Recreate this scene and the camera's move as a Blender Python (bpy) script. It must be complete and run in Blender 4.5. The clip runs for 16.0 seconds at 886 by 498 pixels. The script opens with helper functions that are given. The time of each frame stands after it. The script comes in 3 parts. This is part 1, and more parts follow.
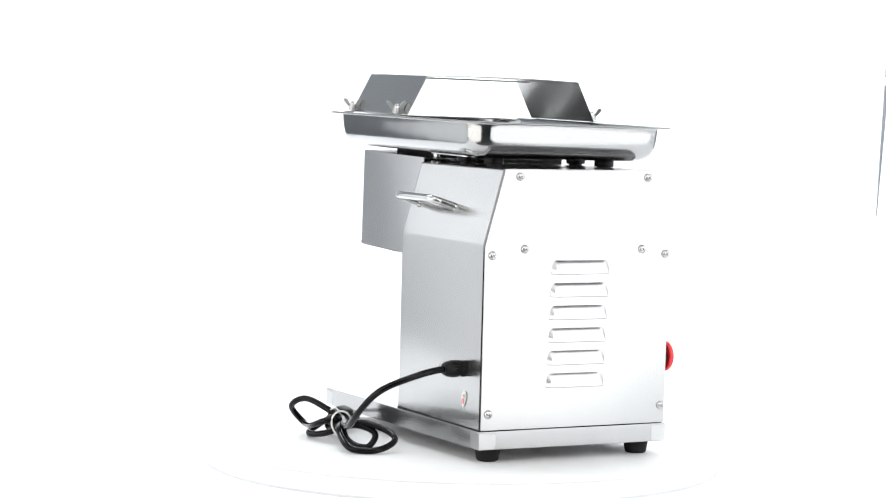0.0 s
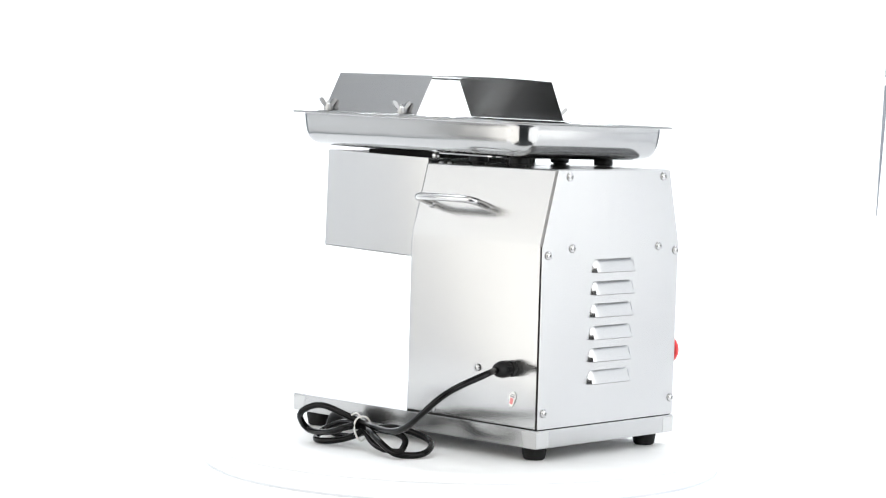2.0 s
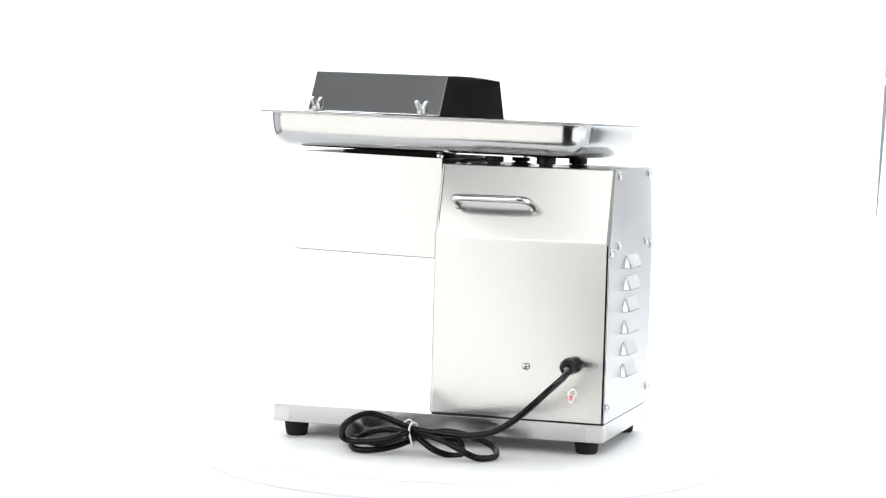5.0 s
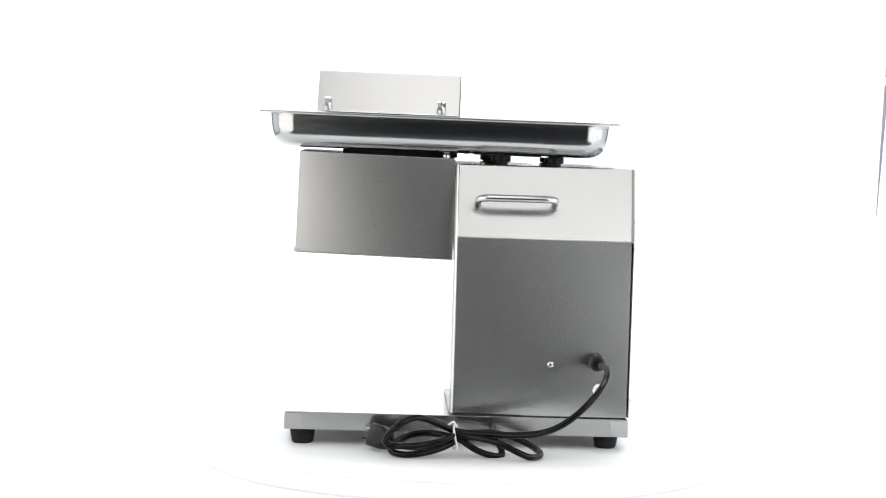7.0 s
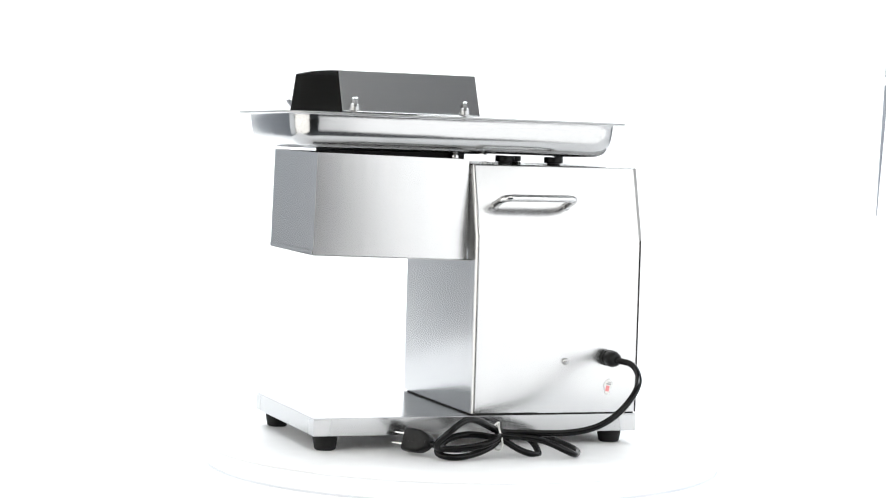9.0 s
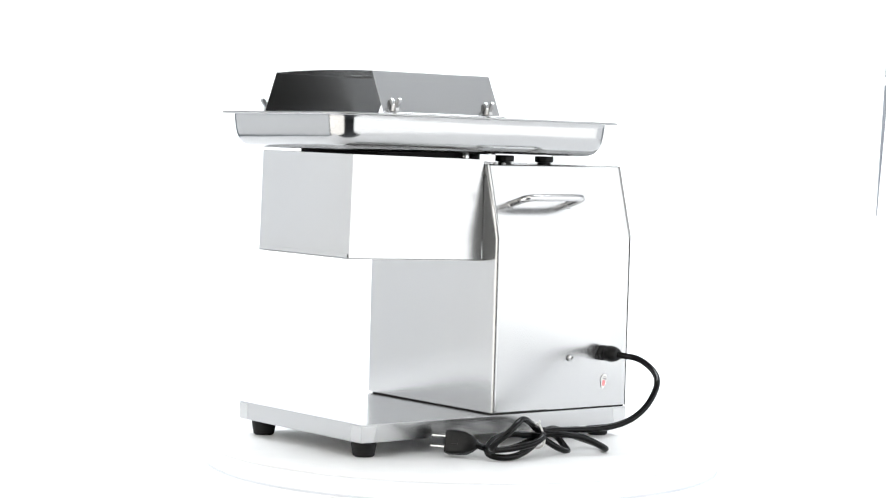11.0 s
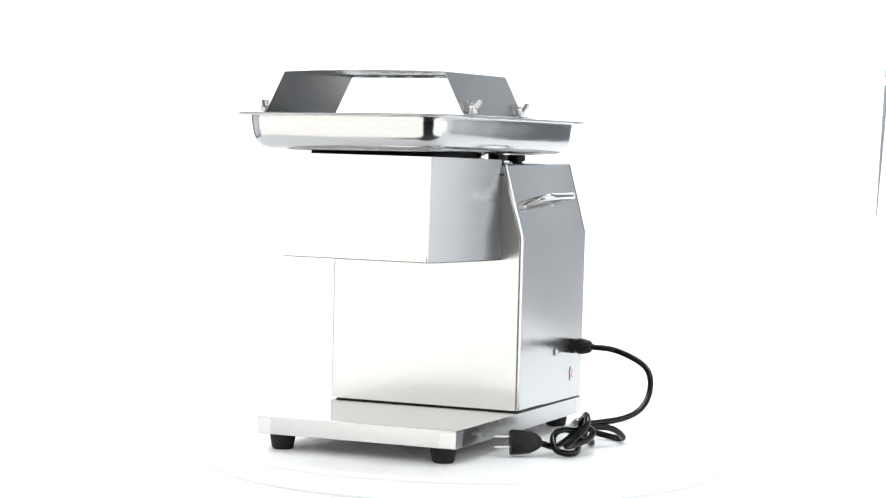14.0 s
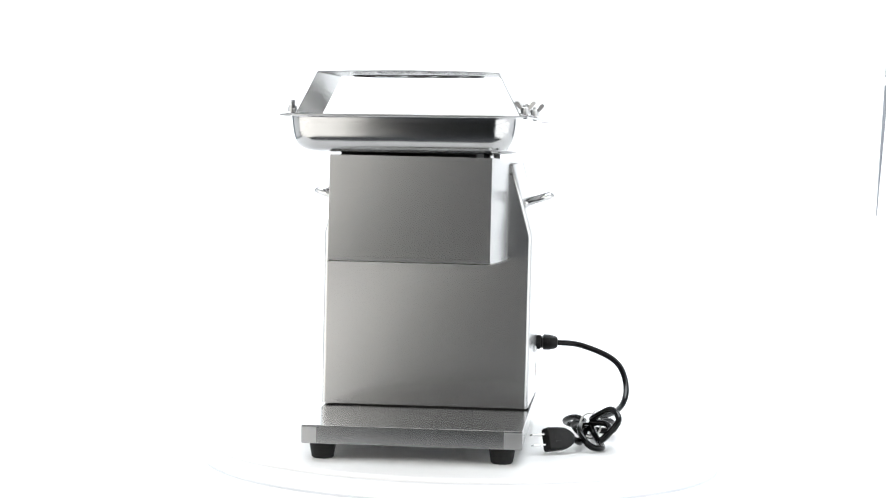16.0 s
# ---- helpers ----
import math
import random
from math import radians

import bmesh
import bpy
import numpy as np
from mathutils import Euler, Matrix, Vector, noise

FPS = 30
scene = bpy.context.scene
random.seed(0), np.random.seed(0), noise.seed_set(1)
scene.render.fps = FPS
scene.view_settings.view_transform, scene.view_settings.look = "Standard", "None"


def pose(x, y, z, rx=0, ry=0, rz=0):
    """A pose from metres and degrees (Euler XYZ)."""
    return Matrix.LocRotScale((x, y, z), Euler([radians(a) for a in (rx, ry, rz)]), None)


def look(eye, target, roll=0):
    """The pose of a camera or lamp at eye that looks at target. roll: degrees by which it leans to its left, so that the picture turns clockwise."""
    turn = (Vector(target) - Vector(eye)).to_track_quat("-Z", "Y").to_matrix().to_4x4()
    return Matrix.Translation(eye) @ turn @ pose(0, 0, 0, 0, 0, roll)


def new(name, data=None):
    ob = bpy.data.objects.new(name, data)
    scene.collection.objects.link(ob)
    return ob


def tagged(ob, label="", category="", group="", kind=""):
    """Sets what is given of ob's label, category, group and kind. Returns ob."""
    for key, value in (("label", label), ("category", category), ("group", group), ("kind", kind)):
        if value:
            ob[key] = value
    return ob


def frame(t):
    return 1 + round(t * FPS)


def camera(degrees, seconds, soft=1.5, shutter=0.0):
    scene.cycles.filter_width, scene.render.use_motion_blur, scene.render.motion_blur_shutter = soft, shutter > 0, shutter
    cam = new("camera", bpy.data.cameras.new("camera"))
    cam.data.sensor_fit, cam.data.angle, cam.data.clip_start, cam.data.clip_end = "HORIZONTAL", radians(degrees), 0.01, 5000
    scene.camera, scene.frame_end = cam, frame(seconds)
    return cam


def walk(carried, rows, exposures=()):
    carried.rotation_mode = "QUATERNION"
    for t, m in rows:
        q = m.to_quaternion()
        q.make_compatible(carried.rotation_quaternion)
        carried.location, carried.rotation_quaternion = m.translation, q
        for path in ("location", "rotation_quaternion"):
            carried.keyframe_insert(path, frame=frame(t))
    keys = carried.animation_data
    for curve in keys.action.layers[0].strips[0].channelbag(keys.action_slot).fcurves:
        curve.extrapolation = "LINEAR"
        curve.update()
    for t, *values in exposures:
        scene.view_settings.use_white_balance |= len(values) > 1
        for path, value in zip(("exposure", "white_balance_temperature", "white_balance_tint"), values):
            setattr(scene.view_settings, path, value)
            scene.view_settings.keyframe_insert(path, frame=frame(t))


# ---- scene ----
cam = camera(21.750, 16.0, soft=1.2)
EYE = pose(0, -2.8997, 0.4148, 0, 0, 0.5726) @ pose(0, 0, 0, 86.529) @ pose(0, 0, 0, 0, 0, 1.300)
walk(cam, [(0, EYE), (16, EYE)])

# turn of the table and all that stands on it: seconds, degrees
TURN = [
    (0, -61.15), (1, -52.02), (2, -42.90), (3, -33.80), (4, -24.70),
    (5, -15.61), (6, -6.53), (7, 2.56), (8, 11.66), (9, 20.76),
    (10, 30.02), (11, 39.29), (12, 48.60), (13, 57.94),
    (14, 67.42), (15, 76.92), (16, 86.42),
]

# ---- light: a white photo tent, open towards the camera, with soft boxes ----
world = bpy.data.worlds.new("studio")
scene.world = world
world.use_nodes = True
world.node_tree.nodes["Background"].inputs[0].default_value = (0.9, 0.95, 1.0, 1)
world.node_tree.nodes["Background"].inputs[1].default_value = 0.05
scene.view_settings.exposure = 1.05


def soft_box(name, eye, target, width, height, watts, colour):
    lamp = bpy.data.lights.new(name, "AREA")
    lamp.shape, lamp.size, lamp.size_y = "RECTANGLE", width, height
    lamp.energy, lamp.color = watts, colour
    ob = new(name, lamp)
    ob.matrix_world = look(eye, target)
    return tagged(ob, "large unseen area light around the display table", "lamp", kind="structure")


soft_box("soft_box_left", (-1.26, -0.98, 0.31), (0, 0, 0.29), 2.06, 1.78, 13.4, (1.0, 0.98, 0.93))
soft_box("soft_box_right", (1.306, -0.935, 0.40), (-0.026, -0.119, 0.30), 2.15, 1.85, 14.8, (0.98, 0.995, 1.0))
soft_box("soft_box_front", (0, -1.56, 1.20), (0, 0.0, 0.30), 2.0, 1.0, 4.3, (1.0, 0.99, 0.96))
soft_box("soft_box_top", (0, -1.02, 1.82), (0, 0.0, 0.40), 0.62, 0.9, 1.8, (1.0, 0.98, 0.93))
# added fill, no such lamp seen: lifts the reflections in the guard
for side in (-1, 1):
    soft_box("room_fill", (side * 2.8, 0.6, 2.85), (side * 2.8, 0.6, 0), 2.2, 2.2, 6, (0.95, 0.98, 1.0))
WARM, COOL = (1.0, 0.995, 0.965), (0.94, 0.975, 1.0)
# added fill: unseen panels that brighten the steel from the rear sides
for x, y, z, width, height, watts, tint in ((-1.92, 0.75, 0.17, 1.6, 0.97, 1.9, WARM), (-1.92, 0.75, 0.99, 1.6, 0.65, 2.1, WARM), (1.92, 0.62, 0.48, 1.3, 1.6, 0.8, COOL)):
    soft_box("side_fill", (x, y, z), (0, y, z), width, height, watts, tint)
soft_box("soft_box_back", (0, 0.75, 2.0), (0, 1.1, 0.2), 2.4, 0.9, 36, (0.92, 0.97, 1.0))


# ---- materials ----
def material(name, colour, rough, metal=0.0):
    m = bpy.data.materials.new(name)
    m.use_nodes = True
    b = m.node_tree.nodes["Principled BSDF"]
    b.inputs["Base Color"].default_value = (*colour, 1)
    b.inputs["Roughness"].default_value = rough
    b.inputs["Metallic"].default_value = metal
    return m, m.node_tree.nodes, m.node_tree.links, b


def noise_of(n, l, scale, size=1.0, detail=4.0):
    co = n.new("ShaderNodeTexCoord")
    mp = n.new("ShaderNodeMapping")
    mp.inputs["Scale"].default_value = scale
    tx = n.new("ShaderNodeTexNoise")
    tx.inputs["Scale"].default_value = size
    tx.inputs["Detail"].default_value = detail
    l.new(co.outputs["Object"], mp.inputs["Vector"])
    l.new(mp.outputs["Vector"], tx.inputs["Vector"])
    return tx.outputs["Fac"]


def span(n, l, fac, lo, hi, a=0.3, b=0.7):
    r = n.new("ShaderNodeMapRange")
    r.inputs["From Min"].default_value, r.inputs["From Max"].default_value = a, b
    r.inputs["To Min"].default_value, r.inputs["To Max"].default_value = lo, hi
    l.new(fac, r.inputs["Value"])
    return r.outputs["Result"]


def mixed(n, l, fac, c1, c2):
    r = n.new("ShaderNodeMix")
    r.data_type = "RGBA"
    r.inputs[6].default_value, r.inputs[7].default_value = (*c1, 1), (*c2, 1)
    l.new(fac, r.inputs[0])
    return r.outputs[2]


def bump(n, l, b, fac, strength, distance):
    bp = n.new("ShaderNodeBump")
    bp.inputs["Strength"].default_value, bp.inputs["Distance"].default_value = strength, distance
    l.new(fac, bp.inputs["Height"])
    l.new(bp.outputs["Normal"], b.inputs["Normal"])


def brushed(name, grain, tone, rough, aniso, turn, wave=0.0035, lumps=0.0, streak=0.006):
    """Brushed stainless steel; grain: noise scale along x, y and z, small along the brush lines."""
    m, n, l, b = material(name, (tone, tone, tone), rough, 1.0)
    fine = noise_of(n, l, grain, 2.4, 1.5)
    wide = noise_of(n, l, grain, 0.34, 2.0)
    both = n.new("ShaderNodeMix")
    both.inputs[0].default_value = 0.22
    l.new(fine, both.inputs[2])
    l.new(wide, both.inputs[3])
    k = streak
    l.new(mixed(n, l, span(n, l, both.outputs[0], 0, 1), (tone * (1 - k), tone * (1 - 0.96 * k), tone * (1 - 0.9 * k)), (tone * (1 + k), tone * (1 + 0.96 * k), tone * (1 + 0.9 * k))), b.inputs["Base Color"])
    b.inputs["Anisotropic"].default_value = aniso
    b.inputs["Anisotropic Rotation"].default_value = turn
    tg = n.new("ShaderNodeTangent")
    tg.direction_type, tg.axis = "RADIAL", "Z"
    l.new(tg.outputs["Tangent"], b.inputs["Tangent"])
    if wave:  # the sheet is not quite flat
        co = n.new("ShaderNodeTexCoord")
        bow = n.new("ShaderNodeTexWave")
        bow.wave_type, bow.bands_direction, bow.wave_profile = "BANDS", "DIAGONAL", "SIN"
        bow.inputs["Scale"].default_value, bow.inputs["Distortion"].default_value, bow.inputs["Phase Offset"].default_value = 1.3, 0.0, 0.9
        l.new(co.outputs["Object"], bow.inputs["Vector"])
        bump(n, l, b, bow.outputs["Fac"], 1.0, wave)
    if lumps:  # drawn metal: small hollows that bend what it mirrors
        bump(n, l, b, noise_of(n, l, (22, 22, 30), 1.0, 0.0), 1.0, lumps)
    return m


STEEL = brushed("brushed_steel", (170, 170, 0.6), 0.465, 0.225, 0.80, 0.0, streak=0.03)
BASE_STEEL = brushed("base_plate_steel", (0.6, 0.6, 170), 0.43, 0.21, 0.0, 0.0, 0.0008)
GROUND_STEEL = brushed("ground_weld_steel", (90, 90, 90), 0.50, 0.30, 0.0, 0.0, 0.0, 0.0003)
TRAY_STEEL = brushed("polished_tray_steel", (60, 60, 60), 0.41, 0.16, 0.0, 0.0, 0.0, 0.0004)
BRIGHT = brushed("bright_steel", (150, 150, 150), 0.52, 0.14, 0.0, 0.0, 0.0)
PRESSED_STEEL = brushed("pressed_panel_steel", (170, 170, 170), 0.48, 0.22, 0.0, 0.0, 0.0)
GUARD_STEEL = brushed("smooth_guard_steel", (300, 300, 300), 0.42, 0.26, 0.0, 0.0, 0.0004)
HEM_STEEL = brushed("rolled_hem_steel", (300, 300, 300), 0.36, 0.3, 0.0, 0.0, 0.0)
# steel darkened to draw shade lines in the panel seam and under louvres
SHADE_EDGE = brushed("shaded_steel_edge", (300, 300, 300), 0.22, 0.4, 0.0, 0.0, 0.0)


def plain(name, c1, c2, rough, scale, relief=0.0, gloss=0.5):
    m, n, l, b = material(name, c1, rough)
    fac = noise_of(n, l, (1, 1, 1), scale, 5.0)
    l.new(mixed(n, l, span(n, l, fac, 0, 1), c1, c2), b.inputs["Base Color"])
    l.new(span(n, l, fac, rough * 0.88, min(1, rough * 1.12)), b.inputs["Roughness"])
    b.inputs["Specular IOR Level"].default_value = gloss
    if relief:
        bump(n, l, b, fac, 0.3, relief)
    return m


# rubber of the feet; also paints the dark gap under the housing
BLACK = plain("black_rubber_and_shade", (0.005, 0.005, 0.0055), (0.010, 0.010, 0.010), 0.6, 160, 0.0003, 0.2)
PLASTIC = plain("black_plastic", (0.004, 0.004, 0.0045), (0.008, 0.008, 0.008), 0.34, 220, 0.0002, 0.18)
CABLE = plain("black_cable_sheath", (0.0012, 0.0012, 0.0014), (0.002, 0.002, 0.0022), 0.10, 120, 0.0, 0.17)
RED = plain("red_plastic", (0.62, 0.012, 0.018), (0.70, 0.016, 0.022), 0.3, 60)
INK = plain("red_ink", (0.62, 0.16, 0.17), (0.75, 0.32, 0.32), 0.6, 900)
GREY_INK = plain("grey_ink", (0.25, 0.26, 0.26), (0.4, 0.4, 0.4), 0.6, 900)
PAPER = plain("white_paper", (0.8, 0.8, 0.79), (0.74, 0.74, 0.73), 0.55, 400)
TIE = plain("white_tie", (0.72, 0.72, 0.70), (0.6, 0.6, 0.58), 0.4, 200)
# dark steel of the rivets; elsewhere it stands in for shade inside recesses
DARK = plain("dark_steel_and_shade", (0.03, 0.028, 0.027), (0.05, 0.045, 0.04), 0.35, 90)
FABRIC = plain("white_tent_fabric", (0.82, 0.82, 0.82), (0.80, 0.80, 0.81), 0.9, 60)
SIDE_CLOTH = plain("pale_side_cloth", (0.80, 0.805, 0.82), (0.78, 0.785, 0.80), 0.9, 40)
DISC = plain("white_turntable_acrylic", (0.80, 0.80, 0.80), (0.78, 0.78, 0.78), 0.5, 25)
EDGE = plain("pale_edge_band", (0.70, 0.71, 0.74), (0.73, 0.74, 0.76), 0.5, 80)
FOOT_SHADE = plain("blue_grey_foot_shade", (0.62, 0.64, 0.68), (0.65, 0.67, 0.70), 0.5, 80)
ROOM = plain("grey_room_wall", (0.475, 0.505, 0.55), (0.435, 0.465, 0.51), 0.85, 3)
ROOM_DARK = plain("dark_grey_wall", (0.078, 0.083, 0.092), (0.060, 0.064, 0.071), 0.85, 3)
CEILING = plain("bounce_ceiling_white", (0.74, 0.74, 0.75), (0.70, 0.70, 0.71), 0.85, 3)
POLE = plain("grey_pole", (0.16, 0.17, 0.19), (0.2, 0.21, 0.23), 0.4, 40)


# ---- mesh helpers ----
PI = math.pi


def part(name, bm, mat, parent=None, label="", smooth=35):
    me = bpy.data.meshes.new(name)
    bm.normal_update()
    bm.to_mesh(me)
    bm.free()
    me.materials.append(mat)
    if smooth:
        for p in me.polygons:
            p.use_smooth = True
        me.set_sharp_from_angle(angle=radians(smooth))
    ob = new(name, me)
    ob.parent = parent
    if smooth and name in FOLDED:
        even = ob.modifiers.new("even_normals", "WEIGHTED_NORMAL")
        even.weight, even.keep_sharp = 100, True
    return tagged(ob, label) if label else ob


# sheet metal whose wide faces stay flat between rounded folds
FOLDED = {"base_plate", "corner_lap", "housing", "front_panel", "end_panel", "edge_fold", "edge_flange", "discharge_chute", "lip", "front_seam",
          "side_seam", "hinge_bracket", "guard", "feed_throat", "table", "support_plate", "clip", "feed_opening_shade"}


def again(ob, parent, m):
    """A further piece on the same mesh."""
    o = new(ob.name.split(".")[0], ob.data)
    o.parent, o.matrix_basis = parent, m
    if ob.get("label"):
        o["label"] = ob["label"]
    return o


def ring(bm, pts):
    return [bm.verts.new(p) for p in pts]


def bridge(bm, a, b, closed=True):
    k = len(a)
    for i in range(k if closed else k - 1):
        j = (i + 1) % k
        bm.faces.new((a[i], a[j], b[j], b[i]))


def fixed(bm):
    bmesh.ops.recalc_face_normals(bm, faces=bm.faces)
    return bm


def soften(bm, width, segments=2, angle=30):
    edges = [e for e in bm.edges if len(e.link_faces) == 2 and e.calc_face_angle(0) > radians(angle)]
    bmesh.ops.bevel(bm, geom=edges, offset=width, segments=segments, affect="EDGES", profile=0.5, clamp_overlap=True)
    return bm


def block(x0, x1, y0, y1, z0, z1, edge=0.0, bm=None):
    bm = bm or bmesh.new()
    a = ring(bm, [(x0, y0, z0), (x1, y0, z0), (x1, y1, z0), (x0, y1, z0)])
    b = ring(bm, [(x0, y0, z1), (x1, y0, z1), (x1, y1, z1), (x0, y1, z1)])
    bridge(bm, a, b)
    bm.faces.new(a[::-1])
    bm.faces.new(b)
    if edge:
        soften(bm, edge)
    return fixed(bm)


def turned(profile, n=28, bm=None, m=Matrix.Identity(4)):
    """A solid of revolution round z; profile: radius, height, from bottom to top."""
    bm = bm or bmesh.new()
    rows = [ring(bm, [m @ Vector((r * math.cos(2 * math.pi * k / n), r * math.sin(2 * math.pi * k / n), z)) for k in range(n)]) for r, z in profile]
    for a, b in zip(rows, rows[1:]):
        bridge(bm, a, b)
    bm.faces.new(rows[0][::-1])
    bm.faces.new(rows[-1])
    return fixed(bm)


def glide(points, closed=False, n=10):
    """Smooth line through the points."""
    p = [Vector(q) for q in points]
    k, out = len(p), []
    at = (lambda j: p[j % k]) if closed else (lambda j: p[min(max(j, 0), k - 1)])
    for i in range(k if closed else k - 1):
        a, b, c, d = at(i - 1), at(i), at(i + 1), at(i + 2)
        for s in range(n):
            s /= n
            out.append(0.5 * (2 * b + (c - a) * s + (2 * a - 5 * b + 4 * c - d) * s * s + (3 * b - a - 3 * c + d) * s ** 3))
    if not closed:
        out.append(p[-1])
    return out


def tube(line, radius, n=12, closed=False, bm=None):
    bm = bm or bmesh.new()
    k, rows, side = len(line), [], None
    for i, q in enumerate(line):
        d = (line[(i + 1) % k] - line[i - 1]) if closed else (line[min(i + 1, k - 1)] - line[max(i - 1, 0)])
        d.normalize()
        side = d.orthogonal() if side is None else side - d * side.dot(d)
        side.normalize()
        up = d.cross(side)
        rows.append(ring(bm, [q + radius * (math.cos(2 * math.pi * j / n) * side + math.sin(2 * math.pi * j / n) * up) for j in range(n)]))
    for a, b in zip(rows, rows[1:]):
        bridge(bm, a, b)
    if closed:
        a, b = rows[-1], rows[0]
        s = min(range(n), key=lambda o: sum((a[j].co - b[(j + o) % n].co).length for j in range(n)))
        bridge(bm, a, [b[(j + s) % n] for j in range(n)])
    else:
        bm.faces.new(rows[0][::-1])
        bm.faces.new(rows[-1])
    return fixed(bm)


def rounded(hx, hy, r, z, n=8):
    pts = []
    for cx, cy, a0 in ((hx - r, hy - r, 0), (r - hx, hy - r, 90), (r - hx, r - hy, 180), (hx - r, r - hy, 270)):
        for k in range(n + 1):
            a = radians(a0 + 90 * k / n)
            pts.append((cx + r * math.cos(a), cy + r * math.sin(a), z))
    return pts


def sheet(quads, thickness):
    """Folded sheet metal from quads, with thickness."""
    bm = bmesh.new()
    for q in quads:
        bm.faces.new([bm.verts.new(p) for p in q])
    bmesh.ops.remove_doubles(bm, verts=bm.verts, dist=1e-5)
    fixed(bm)
    bmesh.ops.solidify(bm, geom=bm.faces[:], thickness=thickness)
    return fixed(bm)


# ---- setting ----
TABLE_Z = -0.0290


def backdrop():
    """White sweep: table top that curves up into the back wall, with side walls and a roof."""
    bm = bmesh.new()
    line = [(-0.52 + 0.27 * k, TABLE_Z) for k in range(7)] + [(1.1 + 0.5 * math.sin(radians(a)), TABLE_Z + 0.5 - 0.5 * math.cos(radians(a))) for a in range(0, 91, 9)] + [(1.6, z) for z in (0.7, 0.9, 1.15)]
    under = [(-0.52 + 0.27 * k, TABLE_Z - 0.004) for k in range(7)] + [(1.1 + 0.504 * math.sin(radians(a)), TABLE_Z + 0.5 - 0.504 * math.cos(radians(a))) for a in range(0, 91, 9)] + [(1.604, z) for z in (0.7, 0.9, 1.15)]
    rows = [ring(bm, [(x, y, z) for y, z in line + under[::-1]]) for x in (-1.02, -0.5, 0.0, 0.65, 1.22)]
    for a, b in zip(rows, rows[1:]):
        bridge(bm, a, b)
    tagged(part("backdrop", fixed(bm), FABRIC), "seamless white fabric sweep behind and under the turntable", "backdrop", kind="structure")
    for name, s, cloth in (("wall_west", -1, ROOM), ("wall_east", 1, SIDE_CLOTH)):
        tagged(part(name, block(s * 1.95, s * 1.97, 0.0, 1.62, -0.75, 1.15), cloth), "plain pale grey side wall of the photo tent", "wall", kind="structure")
    tagged(part("floor", block(-4, 4, -5.5, 2.4, -0.79, -0.76), ROOM_DARK), "plain grey studio floor", "floor", kind="structure")
    tagged(part("wall_north", block(-4, 4, 2.4, 2.5, -0.76, 2.9), ROOM), "plain grey studio wall", "wall", kind="structure")
    tagged(part("wall_south", block(-4, 4, -5.6, -5.5, -0.76, 2.9), ROOM_DARK), "plain grey studio wall", "wall", kind="structure")
    tagged(part("wall_left", block(-4.1, -4, -5.5, 2.4, -0.76, 2.9), ROOM), "plain grey studio wall", "wall", kind="structure")
    tagged(part("wall_right", block(4, 4.1, -5.5, 2.4, -0.76, 2.9), ROOM), "plain grey studio wall", "wall", kind="structure")
    # unseen; its white, paler than the walls, brightens what the guard mirrors
    tagged(part("ceiling", block(-4.1, 4.1, -5.6, 2.5, 2.9, 3.0), CEILING), "unseen white studio ceiling that lifts the reflections", "ceiling", kind="structure")
    tagged(part("table", block(-0.98, 1.93, -0.52, 1.1, -0.075, TABLE_Z - 0.005, 0.004), FABRIC), "white table top under the sweep", "table", kind="structure")
    for x in (-0.90, 1.85):
        for y in (-0.45, 1.0):
            tagged(part("table_leg", block(x - 0.03, x + 0.03, y - 0.03, y + 0.03, -0.76, -0.075, 0.003), FABRIC), "white square table leg", "table leg", kind="structure")


def backdrop_pole():
    root = tagged(new("backdrop_pole"), "thin grey leaning pole with a white clip at the backdrop", "pole")
    root.matrix_world = pose(0.7162, 1.2, -0.0195)
    def taper(name, line, radii, mat, label):
        bm = bmesh.new()
        rows = [ring(bm, [Vector(q) + Vector((r * math.cos(k * PI / 6), r * math.sin(k * PI / 6), 0)) for k in range(12)]) for q, r in zip(line, radii)]
        for a, b in zip(rows, rows[1:]):
            bridge(bm, a, b)
        bm.faces.new(rows[0][::-1])
        bm.faces.new(rows[-1])
        part(name, fixed(bm), mat, root, label)

    # added white stub: carries the shaft unseen against the bright backdrop
    taper("white_stub", [(0.000, 0, TABLE_Z + 0.0195), (0.0108, 0, 0.262)], (0.0012, 0.0012), PAPER, "added white stub under the shaft, lost against the backdrop")
    taper("shaft", [(0.0108, 0, 0.26), (0.0178, 0, 0.42), (0.0253, 0, 0.60), (0.0486, 0, 1.17)], (0.0011, 0.0030, 0.0046, 0.006), POLE, "grey tapered shaft")
    part("clip", block(0.0158, 0.0278, -0.012, 0.006, 0.494, 0.508, 0.002), PAPER, root, "small white plastic clip")


